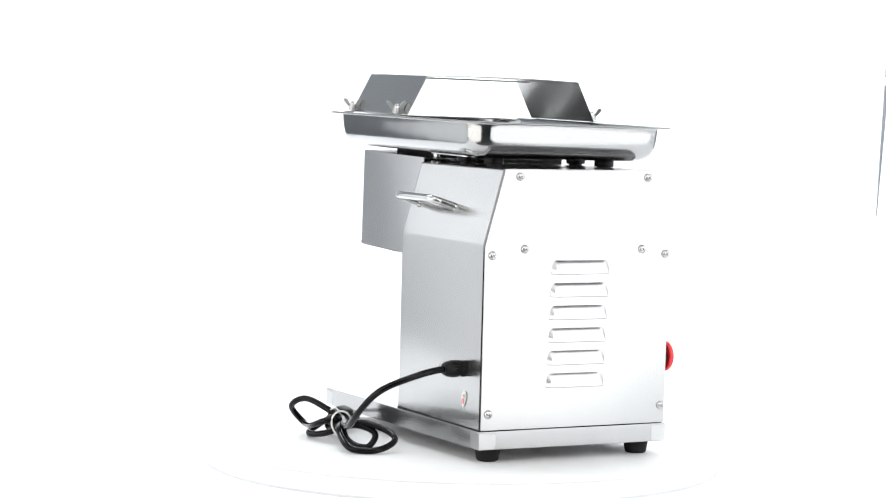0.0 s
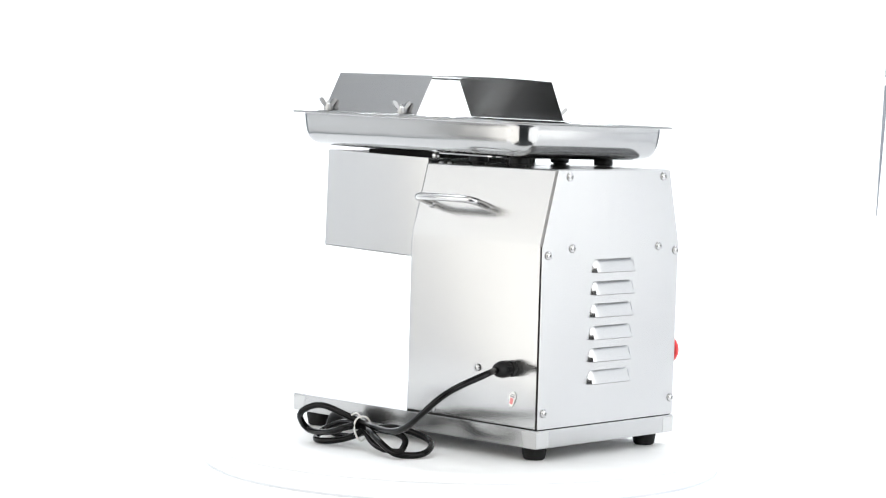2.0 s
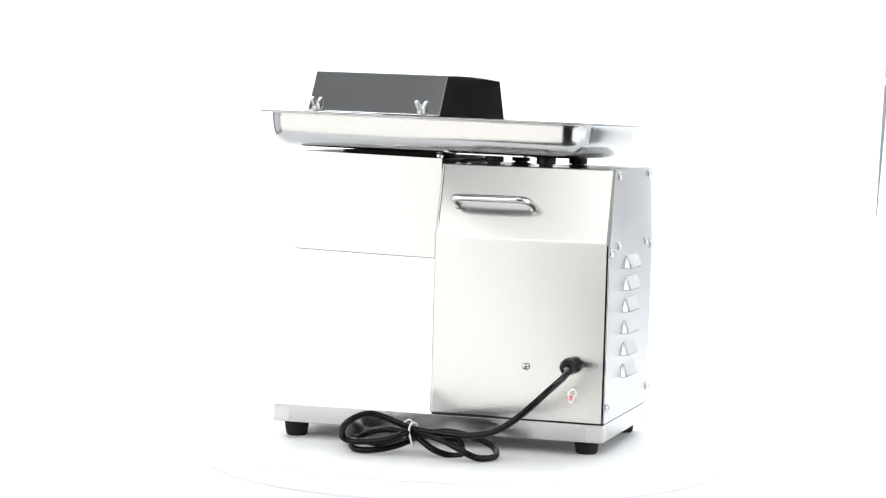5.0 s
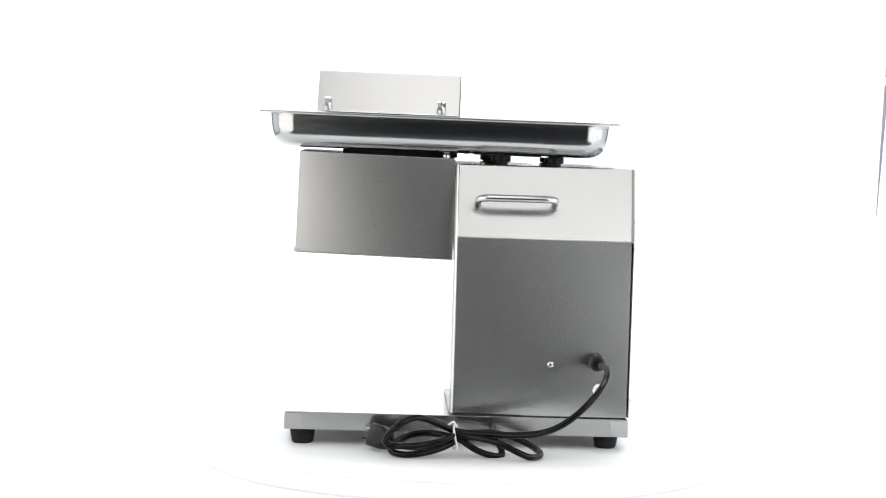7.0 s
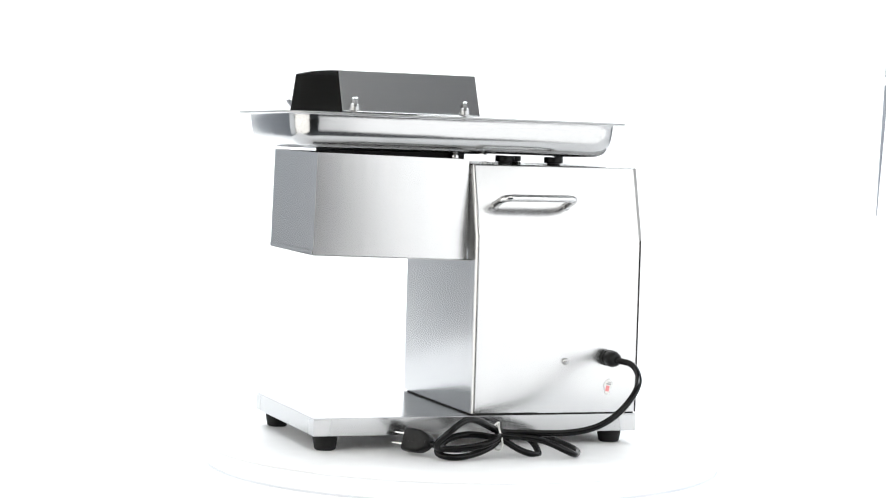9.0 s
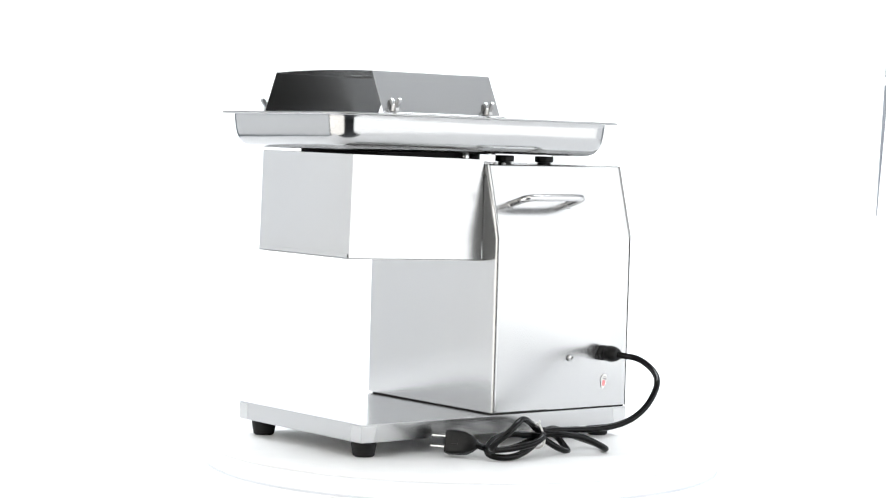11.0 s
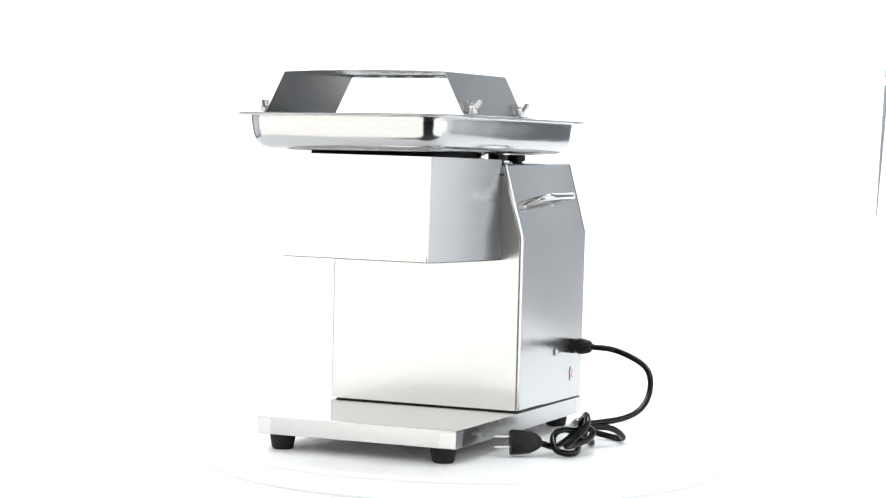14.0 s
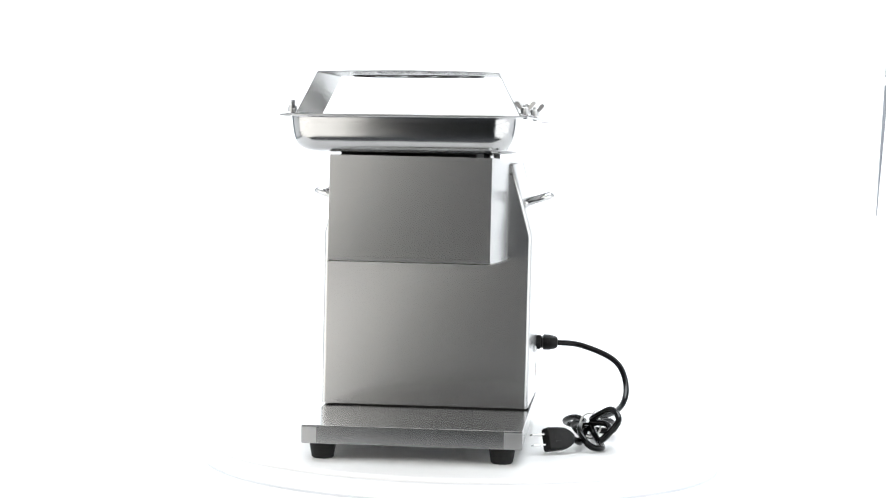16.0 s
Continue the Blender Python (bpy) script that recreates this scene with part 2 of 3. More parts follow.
def turntable():
    root = tagged(new("turntable"), "round white display turntable on the white sweep", "turntable")
    part("top_disc", turned([(0.312, -0.006), (0.3215, -0.006), (0.3225, -0.0045), (0.3225, -0.001), (0.3215, 0.0), (0.2, 0.0)], 128), DISC, root)
    part("rim", turned([(0.312, TABLE_Z), (0.3218, TABLE_Z + 0.0005), (0.3218, -0.0072), (0.312, -0.0066)], 128), DISC, root)
    # tinted ring that draws the shadow line where turntable meets sweep
    part("base_ring", turned([(0.318, TABLE_Z - 0.0002), (0.3232, TABLE_Z - 0.0001), (0.3232, TABLE_Z + 0.0022), (0.318, TABLE_Z + 0.0023)], 128), FOOT_SHADE, root, "thin blue-grey ring for the shadow line at the foot")
    part("seam", turned([(0.318, -0.0071), (0.3224, -0.0071), (0.3224, -0.0061), (0.318, -0.0061)], 128), EDGE, root, "fine blue-grey seam under the disc")
    return root


# ---- the meat slicer ----
YC = 0.0445  # middle of the machine across


def rod(points, radius, corner, n=14):
    """A bent rod with rounded corners."""
    p = [Vector(q) for q in points]
    line = [p[0]]
    for a, b, c in zip(p, p[1:], p[2:]):
        u, v = (a - b).normalized(), (c - b).normalized()
        s, e = b + u * corner, b + v * corner
        line += [(1 - k) ** 2 * s + 2 * k * (1 - k) * b + k * k * e for k in [i / 7 for i in range(8)]]
    return tube(line + [p[-1]], radius, n)


def base(root):
    x0, x1, y0, y1, z0, z1 = -0.2165, 0.2055, -0.0852, 0.1750, 0.0206, 0.0425
    quads = [[(x0, y0, z1), (x1, y0, z1), (x1, y1, z1), (x0, y1, z1)]]
    c = [(x0, y0), (x1, y0), (x1, y1), (x0, y1)]
    for (ax, ay), (bx, by) in zip(c, c[1:] + c[:1]):
        splay = lambda y: y + (0.0005 if y < YC else -0.0005)  # the long folds lean slightly in
        quads.append([(ax, splay(ay), z0), (bx, splay(by), z0), (bx, by, z1), (ax, ay, z1)])
        k = 0.012
        inx = lambda x: x + (k if x < 0 else -k)
        iny = lambda y: y + (k if y < YC else -k)
        quads.append([(ax, splay(ay), z0), (bx, splay(by), z0), (inx(bx), iny(by), z0), (inx(ax), iny(ay), z0)])
    bm = sheet(quads, 0.0012)
    soften(bm, 0.0017, 3, 40)
    plate = part("base_plate", bm, BASE_STEEL, root, "folded brushed stainless steel base plate")
    # welded corners, ground smooth, with an uneven inner edge
    for sx, sy in ((x0, y0), (x1, y0), (x1, y1), (x0, y1)):
        ux, uy = (1 if sx < 0 else -1), (1 if sy < YC else -1)
        ox, oy = sx - ux * 0.0003, sy - uy * 0.0003
        lo = oy + uy * 0.0005
        k = 0.017 + 0.006 * abs(math.sin(31 * sx + 57 * sy))
        q = [[(ox, lo, z0 + 0.0006), (ox + ux * k * 0.86, lo, z0 + 0.0006), (ox + ux * k, oy, z1 - 0.0022), (ox, oy, z1 - 0.0022)],
             [(ox, lo, z0 + 0.0006), (ox, oy + uy * k, z0 + 0.0006), (ox, oy + uy * k, z1 - 0.0022), (ox, oy, z1 - 0.0022)]]
        part("corner_lap", soften(sheet(q, 0.0007), 0.0003, 1, 60), GROUND_STEEL, plate, "ground welded corner")
    foot = None
    for x, y in ((-0.1945, -0.0605), (-0.1945, 0.1520), (0.181, -0.0595), (0.181, 0.1485)):
        m = pose(x, y, 0)
        if foot is None:
            foot = part("foot", turned([(0.0112, 0.0), (0.0130, 0.0016), (0.0146, 0.010), (0.0160, 0.0190), (0.0158, 0.0202), (0.0150, 0.0206)]), BLACK, root, "tapered black rubber foot")
            foot.matrix_basis = m
        else:
            again(foot, root, m)


SHELL = [(-0.0848, 0.0446), (-0.0848, 0.2615), (-0.0600, 0.3509), (0.1505, 0.3509), (0.1725, 0.2615), (0.1725, 0.0446)]


def housing(root):
    x0, x1 = -0.0145, 0.2030
    bm = bmesh.new()
    for a, b in zip(SHELL, SHELL[1:]):
        bm.faces.new([bm.verts.new(p) for p in ((x0, *a), (x1, *a), (x1, *b), (x0, *b))])
    bm.faces.new([bm.verts.new((x0, *p)) for p in SHELL])
    bmesh.ops.remove_doubles(bm, verts=bm.verts, dist=1e-5)
    for v in bm.verts:  # slightly out of square
        if v.co.x < 0.1:
            v.co.y += 0.0060 if v.co.y > YC else 0.0025
    fixed(bm)
    front = [e for e in bm.edges if len(e.link_faces) == 2 and all(abs(v.co.x - x0) < 1e-5 for v in e.verts)]
    bmesh.ops.bevel(bm, geom=front, offset=0.0050, segments=5, affect="EDGES", profile=0.5, clamp_overlap=True)
    folds = [e for e in bm.edges if len(e.link_faces) == 2 and abs(e.verts[0].co.x - e.verts[1].co.x) > 0.1]
    bmesh.ops.bevel(bm, geom=folds, offset=0.0022, segments=3, affect="EDGES", profile=0.5, clamp_overlap=True)
    fixed(bm)
    bmesh.ops.solidify(bm, geom=bm.faces[:], thickness=0.0012)
    body = part("housing", fixed(bm), STEEL, root, "brushed stainless steel motor housing with sloped shoulders")
    # dark block put behind the end panel's seam for the shade inside
    part("seam_shade", block(0.1990, 0.2032, SHELL[0][0] + 0.0016, SHELL[-1][0] - 0.0016, 0.0446, 0.262), DARK, body, "dark block for the shade behind the end panel")
    # black strip that fills the gap and gives its shade
    part("bottom_gap_shade", block(-0.0105, 0.2025, SHELL[0][0] + 0.0015, SHELL[-1][0] - 0.0015, 0.0425, 0.0453), BLACK, body, "thin black strip for the shaded gap under the housing")
    # rivets on the front flank and two small screws on the top edge
    for y in (-0.0545, -0.0445):
        r = part("rivet", turned([(0.0017, 0), (0.0016, 0.0005), (0.0009, 0.0009)], 12), DARK, body, "small dull rivet")
        r.matrix_basis = pose(x0 - 0.0001, y, 0.3380, 0, -90, 0)
    for x in (0.0045, 0.0185):
        r = part("top_screw", turned([(0.0030, 0), (0.0029, 0.0010), (0.0020, 0.0020), (0.0008, 0.0024)], 14), HEM_STEEL, body, "small domed screw on the top edge")
        r.matrix_basis = pose(x, -0.050, 0.3509)
    return body


def louvre():
    bm = bmesh.new()
    nu, nv, w, h, d = 20, 8, 0.080, 0.0165, 0.0066
    rows = []
    for v in (0, 0.05, 0.16, 0.3, 0.45, 0.6, 0.75, 0.9, 1.0):
        half = (w / 2) * (1 - 0.15 * (1 - math.sqrt(1 - v * v)))
        row = []
        for i in range(nu + 1):
            u = -1 + 2 * i / nu
            side = min(1, (1 - abs(u)) / 0.15)
            side = math.sin(side * PI / 2)
            row.append(bm.verts.new((d * side * (1 - v) ** 0.75 + 0.0002, u * half, v * h)))
        rows.append(row)
    low = [bm.verts.new((0.0002, q.co.y, 0.0)) for q in rows[0]]
    for a, b in zip([low] + rows, rows):
        for i in range(nu):
            f = bm.faces.new((a[i], a[i + 1], b[i + 1], b[i]))
            # lowest rows take the dark steel: the shade line under the louvre
            f.material_index = 1 if a is low or a is rows[0] else 0
    bmesh.ops.remove_doubles(bm, verts=bm.verts, dist=1e-5)
    return fixed(bm)


def screw(root, m, r=0.0052):
    bm = turned([(r, 0), (r, r * 0.12), (r * 0.9, r * 0.36), (r * 0.62, r * 0.58), (r * 0.25, r * 0.66)], 20)
    s = part("screw", bm, BRIGHT, root, "domed bright cross-head screw")
    s.matrix_basis = m
    k = r * 0.44
    # dark cross on the head; its colour stands in for the recess's shade
    bm = block(-k, k, -r * 0.09, r * 0.09, r * 0.45, r * 0.68)
    block(-r * 0.09, r * 0.09, -k, k, r * 0.45, r * 0.678, bm=bm)
    return s, bm


def end_panel(root):
    x0, x1 = 0.2052, 0.2066
    f = [(-0.0838, 0.0438), (-0.0845, 0.2600), (-0.0598, 0.3500), (0.1503, 0.3500), (0.1722, 0.2600), (0.1714, 0.0438)]
    bm = bmesh.new()
    a, b = ring(bm, [(x0, *p) for p in f]), ring(bm, [(x1, *p) for p in f])
    bridge(bm, a, b)
    bm.faces.new(a)
    bm.faces.new(b)
    soften(fixed(bm), 0.0005, 2, 60)
    panel = part("end_panel", bm, STEEL, root, "brushed steel end panel with pressed louvres")
    # folded edge that closes the sloped shoulders, darkened for the shade in the seam
    for (ya, za), (yb, zb) in ((f[1], f[2]), (f[2], f[3]), (f[3], f[4])):
        part("edge_fold", sheet([[(0.2022, ya, za), (x0 + 0.0003, ya, za), (x0 + 0.0003, yb, zb), (0.2022, yb, zb)]], 0.0008), SHADE_EDGE, panel)
    v = None
    for i in range(6):
        m = pose(x1, 0.0462 - 0.00072 * i, 0.2268 - 0.02695 * i)
        if v is None:
            v = part("louvre", louvre(), PRESSED_STEEL, panel, "pressed steel louvre open at its lower edge")
            v.data.materials.append(SHADE_EDGE)
            v.matrix_basis = m
        else:
            again(v, panel, m)
    s = c = None
    for y, z, t in ((-0.0400, 0.3424, 20), (0.1375, 0.3424, 50), (-0.0745, 0.2498, 35), (-0.0312, 0.2571, 10), (0.1320, 0.2560, 60), (0.1660, 0.2500, 25), (-0.0745, 0.0630, 5), (0.1655, 0.0648, 40)):
        m = pose(x1, y, z, 0, 90, 0) @ pose(0, 0, 0, 0, 0, t)
        if s is None:
            s, bm = screw(panel, m)
            c = part("recess_shade", bm, DARK, s, smooth=0)
        else:
            s2 = again(s, panel, m)
            again(c, s2, Matrix.Identity(4))


def handles(root):
    x0, x1, z0, z1 = 0.0125, 0.1075, 0.3015, 0.3115
    for sgn, wall in ((1, -0.0735), (-1, 0.1625)):
        out = wall - sgn * 0.0305
        h = part("handle", rod([(x0, wall + sgn * 0.002, z0), (x0, out, z1), (x1, out, z1), (x1, wall + sgn * 0.002, z0)], 0.0044, 0.014), BRIGHT, root, "bent bright steel rod handle")
        for x in (x0, x1):
            d = Vector((0, wall, z0)) - Vector((0, out, z1))
            m = Matrix.Translation((x, wall, z0)) @ d.to_track_quat("Z", "Y").to_matrix().to_4x4()
            part("weld", turned([(0.0046, -0.002), (0.0052, -0.0005), (0.0056, 0.002)], 16, m=m), BRIGHT, h)


def chute(root):
    x0, x1, y0, y1, z0, z1 = -0.2105, -0.0155, -0.0420, 0.1490, 0.2364, 0.3605
    xt = x0 + 0.0028
    # the near side bows out a little between its ends
    def side(u, top):
        x = (xt if top else x0) * (1 - u) + x1 * u
        return (x, y0 - 0.0105 * u - 0.0026 * 4 * u * (1 - u), (z1 if top else z0) - 0.004 * u)
    n = 10
    quads = [[side(i / n, 0), side((i + 1) / n, 0), side((i + 1) / n, 1), side(i / n, 1)] for i in range(n)]
    quads += [[(x0, y0, z0), (x0, y1, z0), (xt, y1, z1), (xt, y0, z1)], [(x0, y1, z0), (x1, y1, z0 - 0.004), (x1, y1, z1 - 0.004), (xt, y1, z1)],
              [side(i / n, 1) for i in range(n + 1)] + [(x1, y1, z1 - 0.004), (xt, y1, z1)]]
    k = 0.006
    box = part("discharge_chute", soften(sheet(quads, 0.0011), 0.0008, 2, 40), STEEL, root, "brushed stainless steel discharge chute with open bottom")
    lip = [[side(i / n, 0) for i in range(n + 1)] + [(x1, y0 + k, z0 - 0.0036), (x0 + k, y0 + k, z0 + 0.0004)], [(x0, y0, z0), (x0, y1, z0), (x0 + k, y1 - k, z0 + 0.0004), (x0 + k, y0 + k, z0 + 0.0004)], [(x0, y1, z0), (x1, y1, z0 - 0.004), (x1, y1 - k, z0 - 0.0036), (x0 + k, y1 - k, z0 + 0.0004)]]
    part("lip", sheet([[(x, y, z - 0.0004) for x, y, z in q] for q in lip], 0.0007), HEM_STEEL, box, "dull folded lower lip")
    part("front_seam", block(x0 - 0.0012, x0 - 0.0002, y0 + 0.002, y1 - 0.002, z0 + 0.0004, z0 + 0.0052, 0.0004), STEEL, box, "bright folded seam strip")
    seam = [[(side(u, 0)[0], side(u, 0)[1] - 0.0006, side(u, 0)[2] + h) for u, h in ((i / n, 0.0010), ((i + 1) / n, 0.0010), ((i + 1) / n, 0.0030), (i / n, 0.0030))] for i in range(n)]
    part("side_seam", sheet(seam, 0.0007), STEEL, box)
    # bracket that joins the chute to the housing
    part("hinge_bracket", block(-0.0178, -0.0140, -0.010, 0.115, 0.2500, 0.3450, 0.0006), STEEL, box, "steel bracket between chute and housing")
    return box


def under_tray(root):
    part("feed_throat", block(-0.155, -0.012, -0.020, 0.142, 0.3570, 0.3634, 0.002), BLACK, root, "dark feed throat between tray and chute")
    k = None
    for x, y in ((0.0426, -0.0227), (0.109, -0.0218), (0.0355, 0.1382), (0.1134, 0.1324)):
        m = pose(x, y, 0.4062 - 0.0428 - 0.0109 * (x + 0.031) - 0.0107 * (y - 0.055) - 0.0172)
        if k is None:
            bm = turned([(0.0085, 0), (0.0085, 0.0075), (0.0118, 0.0080), (0.0122, 0.0095), (0.0122, 0.0150), (0.0115, 0.0165), (0.006, 0.0172)], 24)
            k = part("knob", bm, PLASTIC, root, "round black plastic support knob")
            k.matrix_basis = m
        else:
            again(k, root, m)
    b = part("dome_nut", turned([(0.0052, 0), (0.0055, 0.003), (0.0048, 0.006), (0.0028, 0.0085), (0.0010, 0.0092)], 16), BRIGHT, root, "bright domed nut")
    b.matrix_basis = pose(-0.026, -0.028, 0.3568)
    again(b, root, pose(-0.026, 0.118, 0.3568))


def wing_bolt(parent, m):
    """Bolt through the rim with a wing nut."""
    root = part("wing_bolt", turned([(0.0019, -0.0055), (0.0024, -0.005), (0.0024, 0.0115), (0.0018, 0.0122)], 12), HEM_STEEL, parent, "bright steel wing bolt")
    root.matrix_basis = m
    return root


def wing_nut():
    bm = turned([(0.0056, 0.0), (0.0056, 0.0010), (0.0046, 0.0012), (0.0046, 0.0030), (0.0040, 0.0070), (0.0033, 0.0076)], 16)
    for s in (-1, 1):
        a = [(s * 0.0028, 0.0030), (s * 0.0070, 0.0062), (s * 0.0108, 0.0108), (s * 0.0114, 0.0130), (s * 0.0092, 0.0146), (s * 0.0062, 0.0128), (s * 0.0044, 0.0095), (s * 0.0026, 0.0072)]
        f, g = ring(bm, [(x, -0.0015, z) for x, z in a]), ring(bm, [(x, 0.0015, z) for x, z in a])
        bridge(bm, f, g)
        bm.faces.new(f)
        bm.faces.new(g)
    bm.transform(Matrix.Diagonal((1.12, 1.25, 1.08, 1)))
    return fixed(bm)


def feed_tray(root):
    hx, hy = 0.2228, 0.1456
    bm = bmesh.new()
    rows = []
    profile = [(0.0004, -0.0012), (0.0, -0.0004), (0.0006, 0.0), (0.0110, 0.0), (0.0128, -0.0008), (0.0141, -0.0035), (0.0149, -0.0100), (0.0159, -0.0185), (0.0174, -0.0260), (0.0203, -0.0330), (0.0252, -0.0383), (0.0325, -0.0416), (0.0420, -0.0428)]
    for i, z in profile:
        rows.append(ring(bm, rounded(hx - i, hy - i, max(0.041 - 0.75 * i, 0.012), z, 10)))
    for a, b in zip(rows, rows[1:]):
        bridge(bm, a, b)
    bm.faces.new(rows[-1])
    fixed(bm)
    if sum(f.normal.z * f.calc_area() for f in bm.faces) < 0:
        bmesh.ops.reverse_faces(bm, faces=bm.faces)
    bmesh.ops.solidify(bm, geom=bm.faces[:], thickness=0.0008)
    tray = part("feed_tray", fixed(bm), TRAY_STEEL, root, "polished stainless steel feed tray with rounded corners", smooth=50)
    tray.matrix_basis = Matrix.Translation((-0.03125, 0.0553, 0.4062)) @ Euler((-0.0107, 0.0109, 0)).to_matrix().to_4x4() @ pose(0, 0, 0, 0, 0, -2.32)
    hem = [Vector(q) for q in rounded(hx - 0.0006, hy - 0.0006, 0.0405, -0.0009, 10)]
    part("rolled_hem", tube(hem, 0.0012, 8, True), HEM_STEEL, tray, "dull rolled hem round the tray's rim")
    bm = bmesh.new()
    outer = rounded(0.052, 0.062, 0.012, -0.0431, 6)
    inner = rounded(0.046, 0.056, 0.008, -0.0431, 6)
    a, b = ring(bm, outer), ring(bm, [(x, y, -0.0445) for x, y, z in outer])
    c = ring(bm, [(x, y, -0.0445) for x, y, z in inner])
    bridge(bm, a, b), bridge(bm, b, c)
    bm.faces.new(c)
    bm.faces.new(a)
    p = part("support_plate", fixed(bm), BRIGHT, tray, "pressed steel support plate under the tray")
    p.matrix_basis = pose(0.084, -0.045, 0)
    # guard: a trapezium channel, open at both ends
    x0, x1 = -0.1505, 0.0232
    t, b, w, z1 = 0.1070, 0.1325, 0.1450, 0.0505
    zb = 0.0009
    line = [(-w, zb), (-b, zb + 0.0002), (-t, z1), (-0.6 * t, z1 + 0.0013), (0, z1 + 0.0020), (0.6 * t, z1 + 0.0013), (t, z1), (b, zb + 0.0002), (w, zb)]
    bm = sheet([[(x0, *p), (x1, *p), (x1, *q), (x0, *q)] for p, q in zip(line, line[1:])], 0.0011)
    soften(bm, 0.0012, 3, 10)
    guard = part("guard", bm, GUARD_STEEL, tray, "folded stainless steel guard, open at both ends")
    # dark plate on the tray floor, standing in for shade inside the feed opening
    part("feed_opening_shade", block(-0.150, 0.022, -0.098, 0.098, -0.0420, -0.0402, 0.0006), DARK, tray, "dark plate for the shade in the feed opening")
    # bright rings standing in for the reflection seen in the guard's underside
    for i, (y, rr) in enumerate(((-0.052, 0.030), (-0.020, 0.033), (0.014, 0.033), (0.048, 0.030))):
        part("mirrored_ring", tube([Vector((-0.064 + rr * math.cos(2 * PI * k / 40), y + rr * math.sin(2 * PI * k / 40), z1 - 0.0016)) for k in range(40)], 0.0009, 8, True), BRIGHT, tray, "thin bright ring for a reflection under the guard's top")
    nut = None
    for x, y, a in ((0.0015, -0.1385, 75), (-0.1370, -0.1385, 82), (0.0075, 0.1385, 60), (-0.1420, 0.1385, 15)):
        m = pose(x, y, 0.0026)
        bolt = wing_bolt(tray, m) if nut is None else again(first, tray, m)
        if nut is None:
            first = bolt
            nut = part("wing_nut", wing_nut(), HEM_STEEL, tray, "bright steel wing nut")
            nut.matrix_basis = m @ pose(0, 0, 0.0005, 0, 0, a)
        else:
            again(nut, tray, m @ pose(0, 0, 0.0005, 0, 0, a))


def side_fittings(root):
    y = -0.0848
    s, bm = screw(root, pose(0.1077, y, 0.1085, 90, 0, 0), 0.0045)
    part("recess_shade", bm, DARK, s, smooth=0)
    # cable gland
    m = pose(0.1640, y, 0.1130, 90, 0, 0)
    g = part("cable_gland", turned([(0.0102, 0), (0.0107, 0.0006), (0.0107, 0.0055), (0.0096, 0.0062)], 6, m=m), PLASTIC, root, "ribbed black plastic cable gland", smooth=20)
    bm = turned([(0.0080, 0.0062), (0.0080, 0.0085), (0.0096, 0.0090), (0.0099, 0.0100), (0.0098, 0.0190), (0.0088, 0.0245), (0.0068, 0.0278), (0.0048, 0.0284)], 24, m=m)
    part("cap", bm, PLASTIC, g)
    for k in range(12):
        a = 2 * PI * k / 12
        rib = block(-0.0007, 0.0007, 0.0094, 0.0103, 0.0095, 0.0185, 0.0002)
        rib.transform(m @ Matrix.Rotation(a, 4, "Z"))
        part("rib", rib, PLASTIC, g)
    # inspection sticker
    bm = bmesh.new()
    pts = [(0.0052 * math.cos(a) * (1.12 if math.sin(a) > 0 else 0.8), 0.0095 * math.sin(a)) for a in [2 * PI * k / 24 for k in range(24)]]
    f = ring(bm, [(u, -0.0002, v) for u, v in pts])
    g2 = ring(bm, [(u, -0.0006, v) for u, v in pts])
    bridge(bm, f, g2)
    bm.faces.new(f)
    bm.faces.new(g2)
    st = part("sticker", fixed(bm), PAPER, root, "small white oval sticker with red print")
    st.matrix_basis = pose(0.1662, y, 0.0765, 0, 12, 0)
    bar = part("red_mark", block(-0.0026, 0.0020, -0.0011, -0.0006, -0.0060, 0.0012), INK, st)
    part("grey_bar", block(-0.0030, 0.0034, -0.0011, -0.0006, 0.0024, 0.0042), GREY_INK, st)
    part("grey_bar", block(-0.0020, 0.0030, -0.0011, -0.0006, 0.0052, 0.0062), GREY_INK, st)
    # mushroom stop button on the far side
    m = pose(0.1835, 0.1740, 0.1225, -90, 0, 0)
    part("stop_button", turned([(0.0100, 0.006), (0.0185, 0.0065), (0.0195, 0.0085), (0.0188, 0.0120), (0.0150, 0.0150), (0.008, 0.0166), (0.002, 0.0170)], 32, m=m), RED, root, "red mushroom stop button")
    part("button_collar", turned([(0.0160, 0), (0.0160, 0.004), (0.0110, 0.0046), (0.0110, 0.0070)], 28, m=m), PLASTIC, root)


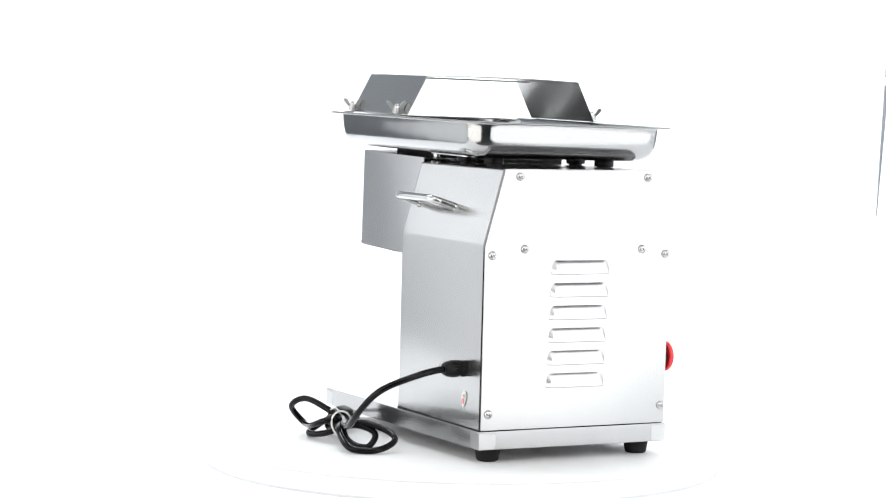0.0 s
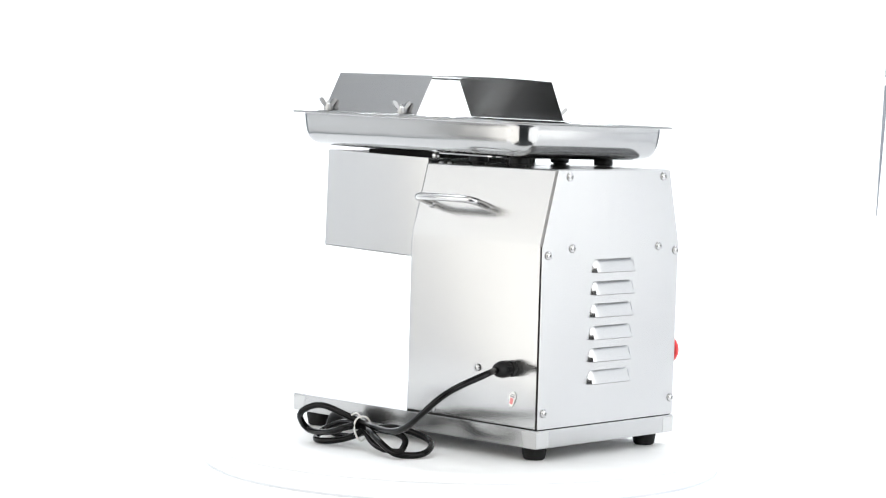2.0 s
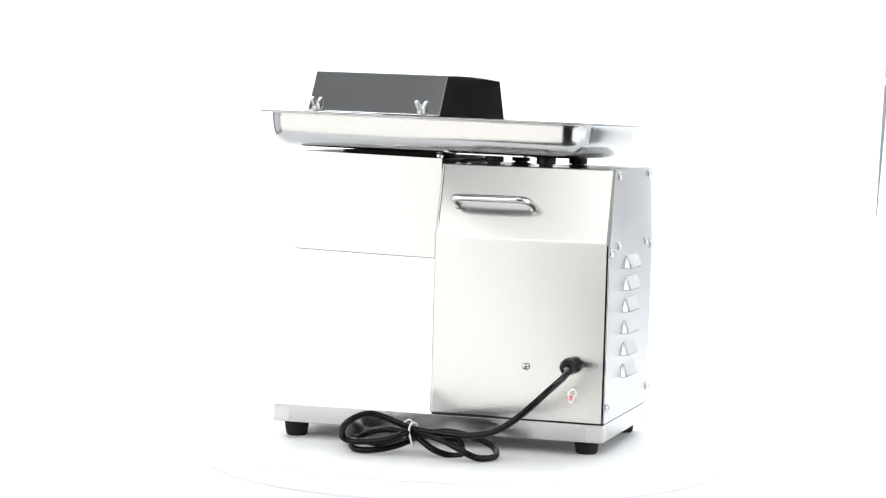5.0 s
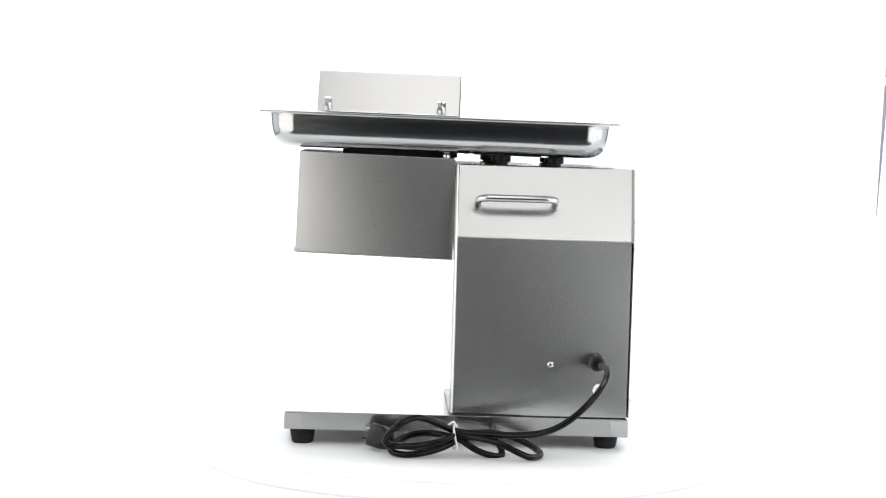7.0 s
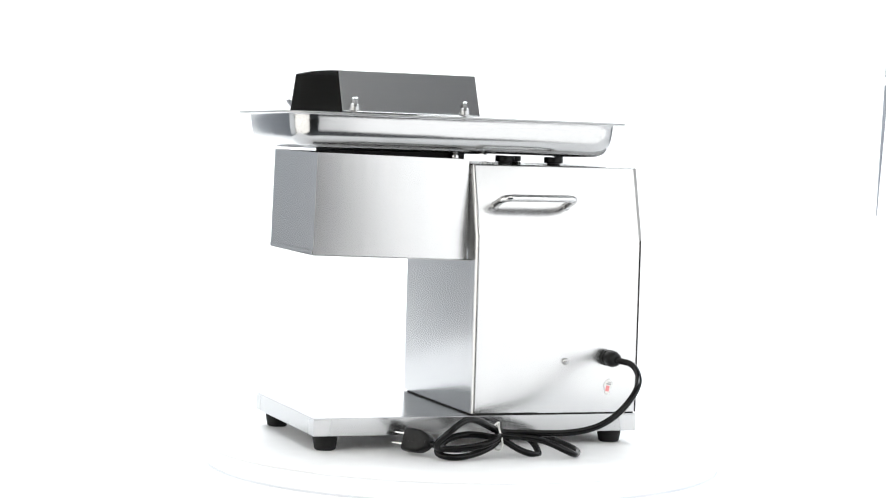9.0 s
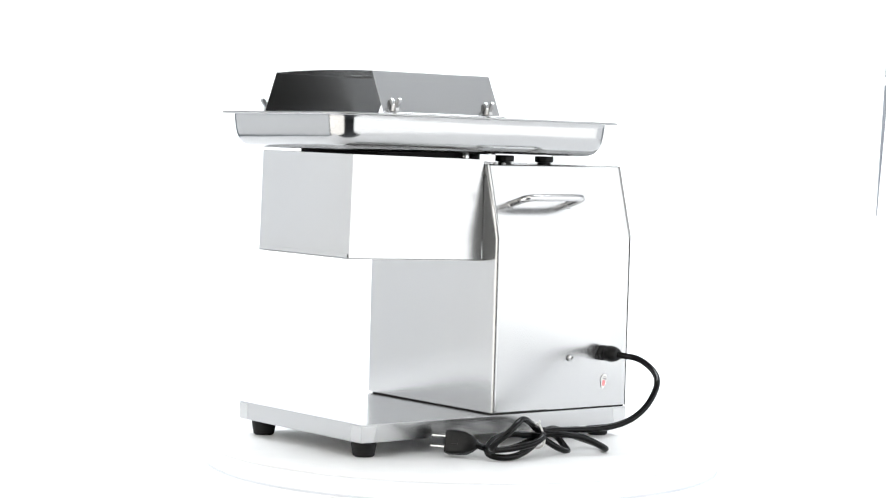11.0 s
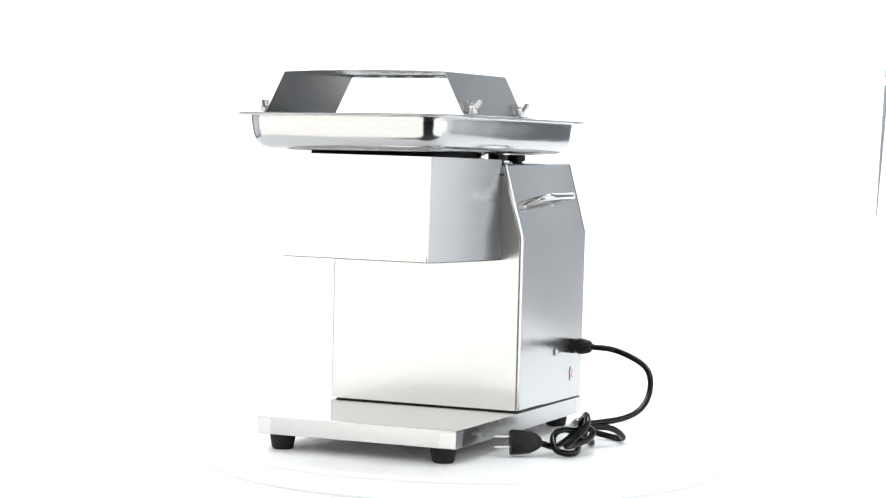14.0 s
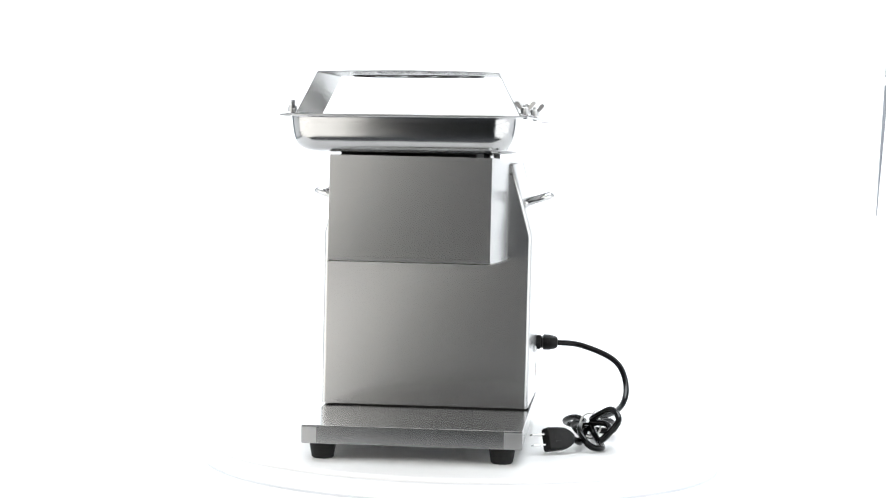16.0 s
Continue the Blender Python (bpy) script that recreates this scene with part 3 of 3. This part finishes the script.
def power_cord(root):
    main = [(0.164, -0.1085, 0.1128), (0.1672, -0.122, 0.1122), (0.1733, -0.1459, 0.1091), (0.1598, -0.1919, 0.0911), (0.1302, -0.2055, 0.0613), (0.1000, -0.2020, 0.0420), (0.0640, -0.1910, 0.0345), (0.0250, -0.1750, 0.0335), (-0.0071, -0.1617, 0.0331)]
    left = [(-0.0115, -0.1632, 0.0313), (-0.0312, -0.1749, 0.0444), (-0.0576, -0.1885, 0.0533), (-0.0817, -0.1977, 0.0416), (-0.0933, -0.182, 0.0248), (-0.0854, -0.1738, 0.0155), (-0.0383, -0.1867, 0.0211), (-0.0142, -0.1803, 0.0305)]
    left_low = [(-0.008, -0.158, 0.026), (-0.040, -0.150, 0.030), (-0.070, -0.150, 0.024), (-0.0880, -0.162, 0.010), (-0.070, -0.178, 0.006), (-0.038, -0.172, 0.010), (-0.012, -0.164, 0.020)]
    right = [(-0.0097, -0.1598, 0.0283), (0.0329, -0.1863, 0.0278), (0.0712, -0.192, 0.0111), (0.0844, -0.1802, 0.0074), (0.0946, -0.1574, 0.0088), (0.0732, -0.1253, 0.0191), (0.0283, -0.1436, 0.032)]
    right_low = [(-0.0083, -0.1605, 0.027), (0.0149, -0.1672, 0.0126), (0.0358, -0.1632, 0.0055), (0.0450, -0.1560, 0.0045), (0.0481, -0.1494, 0.0064), (0.0420, -0.1381, 0.0200), (0.016, -0.149, 0.027)]
    to_plug = [(-0.0100, -0.1560, 0.0220), (-0.0400, -0.1500, 0.0120), (-0.0700, -0.1500, 0.0120), (-0.0850, -0.1440, 0.0170), (-0.0900, -0.1365, 0.0190)]
    bm = bmesh.new()
    r = 0.0040

    def eased(line, closed, rounds=14):
        for _ in range(rounds):
            k = len(line)
            line = [q if not closed and i in (0, k - 1) else 0.5 * q + 0.25 * (line[i - 1] + line[(i + 1) % k]) for i, q in enumerate(line)]
        return line

    line = main[:9] + left[1:] + right + left_low + right_low + to_plug
    tube(eased(glide(line), False), r, bm=bm)
    cord = part("power_cord", bm, CABLE, root, "coiled black power cord tied into a bow", smooth=60)
    # twist tie
    ring_line = [Vector((-0.0095 + 0.002 * math.sin(2 * a), -0.1615 + 0.013 * math.cos(a), 0.0265 + 0.0150 * math.sin(a))) for a in [2 * PI * k / 28 for k in range(28)]]
    bm = tube(ring_line, 0.0012, 8, True)
    tube(glide([(-0.0095, -0.1640, 0.0410), (-0.012, -0.1690, 0.0460), (-0.018, -0.1720, 0.0430)]), 0.0010, 8, bm=bm)
    part("twist_tie", bm, TIE, cord, "white plastic twist tie")
    # plug
    m = Matrix.Translation((-0.0985, -0.1222, 0.0190)) @ pose(0, 0, 0, 0, 0, 120.5) @ pose(0, 0, 0, 18, 0, 0) @ Matrix.Diagonal((1.1, 1.0, 1.0, 1))
    bm = bmesh.new()
    rows = []
    for u, hy, hz in ((-0.0210, 0.0042, 0.0045), (-0.0200, 0.0052, 0.0062), (-0.0150, 0.0074, 0.0098), (-0.0080, 0.0088, 0.0132), (0.0, 0.0090, 0.0140), (0.0125, 0.0090, 0.0145), (0.0140, 0.0082, 0.0136)):
        rows.append(ring(bm, [(u, y, z) for y, z, w in rounded(hy, hz, 0.0035, 0, 4)]))
    for a, b in zip(rows, rows[1:]):
        bridge(bm, a, b)
    bm.faces.new(rows[0])
    bm.faces.new(rows[-1])
    plug = part("plug", fixed(bm), PLASTIC, root, "moulded black mains plug with flat prongs", smooth=40)
    plug.matrix_basis = m
    for z in (-0.0064, 0.0064):
        part("prong", block(0.0138, 0.0315, -0.0032, 0.0032, z - 0.0008, z + 0.0008, 0.0005), BRIGHT, plug, "flat bright metal prong")
    for s in (-1, 1):
        part("grip_mark", block(-0.0020, 0.0060, s * 0.0090 - 0.0004, s * 0.0090 + 0.0004, -0.0030, 0.0030, 0.0003), PLASTIC, plug)
    for u in (-0.0165, -0.0135):
        part("strain_rib", turned([(0.0068, -0.0007), (0.0072, 0), (0.0068, 0.0007)], 16, m=pose(u, 0, 0, 0, 90, 0)), PLASTIC, plug)


SETTLED = pose(-0.0050, -0.0010, -0.0028, -0.045, 0.431, -0.296)


def meat_slicer():
    root = tagged(new("meat_slicer"), "tabletop stainless steel meat slicer with feed tray on a turntable", "meat slicer")
    base(root)
    housing(root)
    end_panel(root)
    handles(root)
    chute(root)
    under_tray(root)
    feed_tray(root)
    side_fittings(root)
    power_cord(root)
    # the machine stands a little askew on its rubber feet
    for o in root.children:
        place = SETTLED @ o.matrix_basis
        if o.name.startswith("foot"):
            place = pose(place.translation.x, place.translation.y, 0)
        o.matrix_basis = place
    return root


backdrop()
backdrop_pole()
table_top = turntable()
slicer = meat_slicer()


def motions():
    rows = [(t, pose(0, 0, 0, 0, 0, a)) for t, a in TURN]
    walk(table_top, rows)
    walk(slicer, rows)


motions()
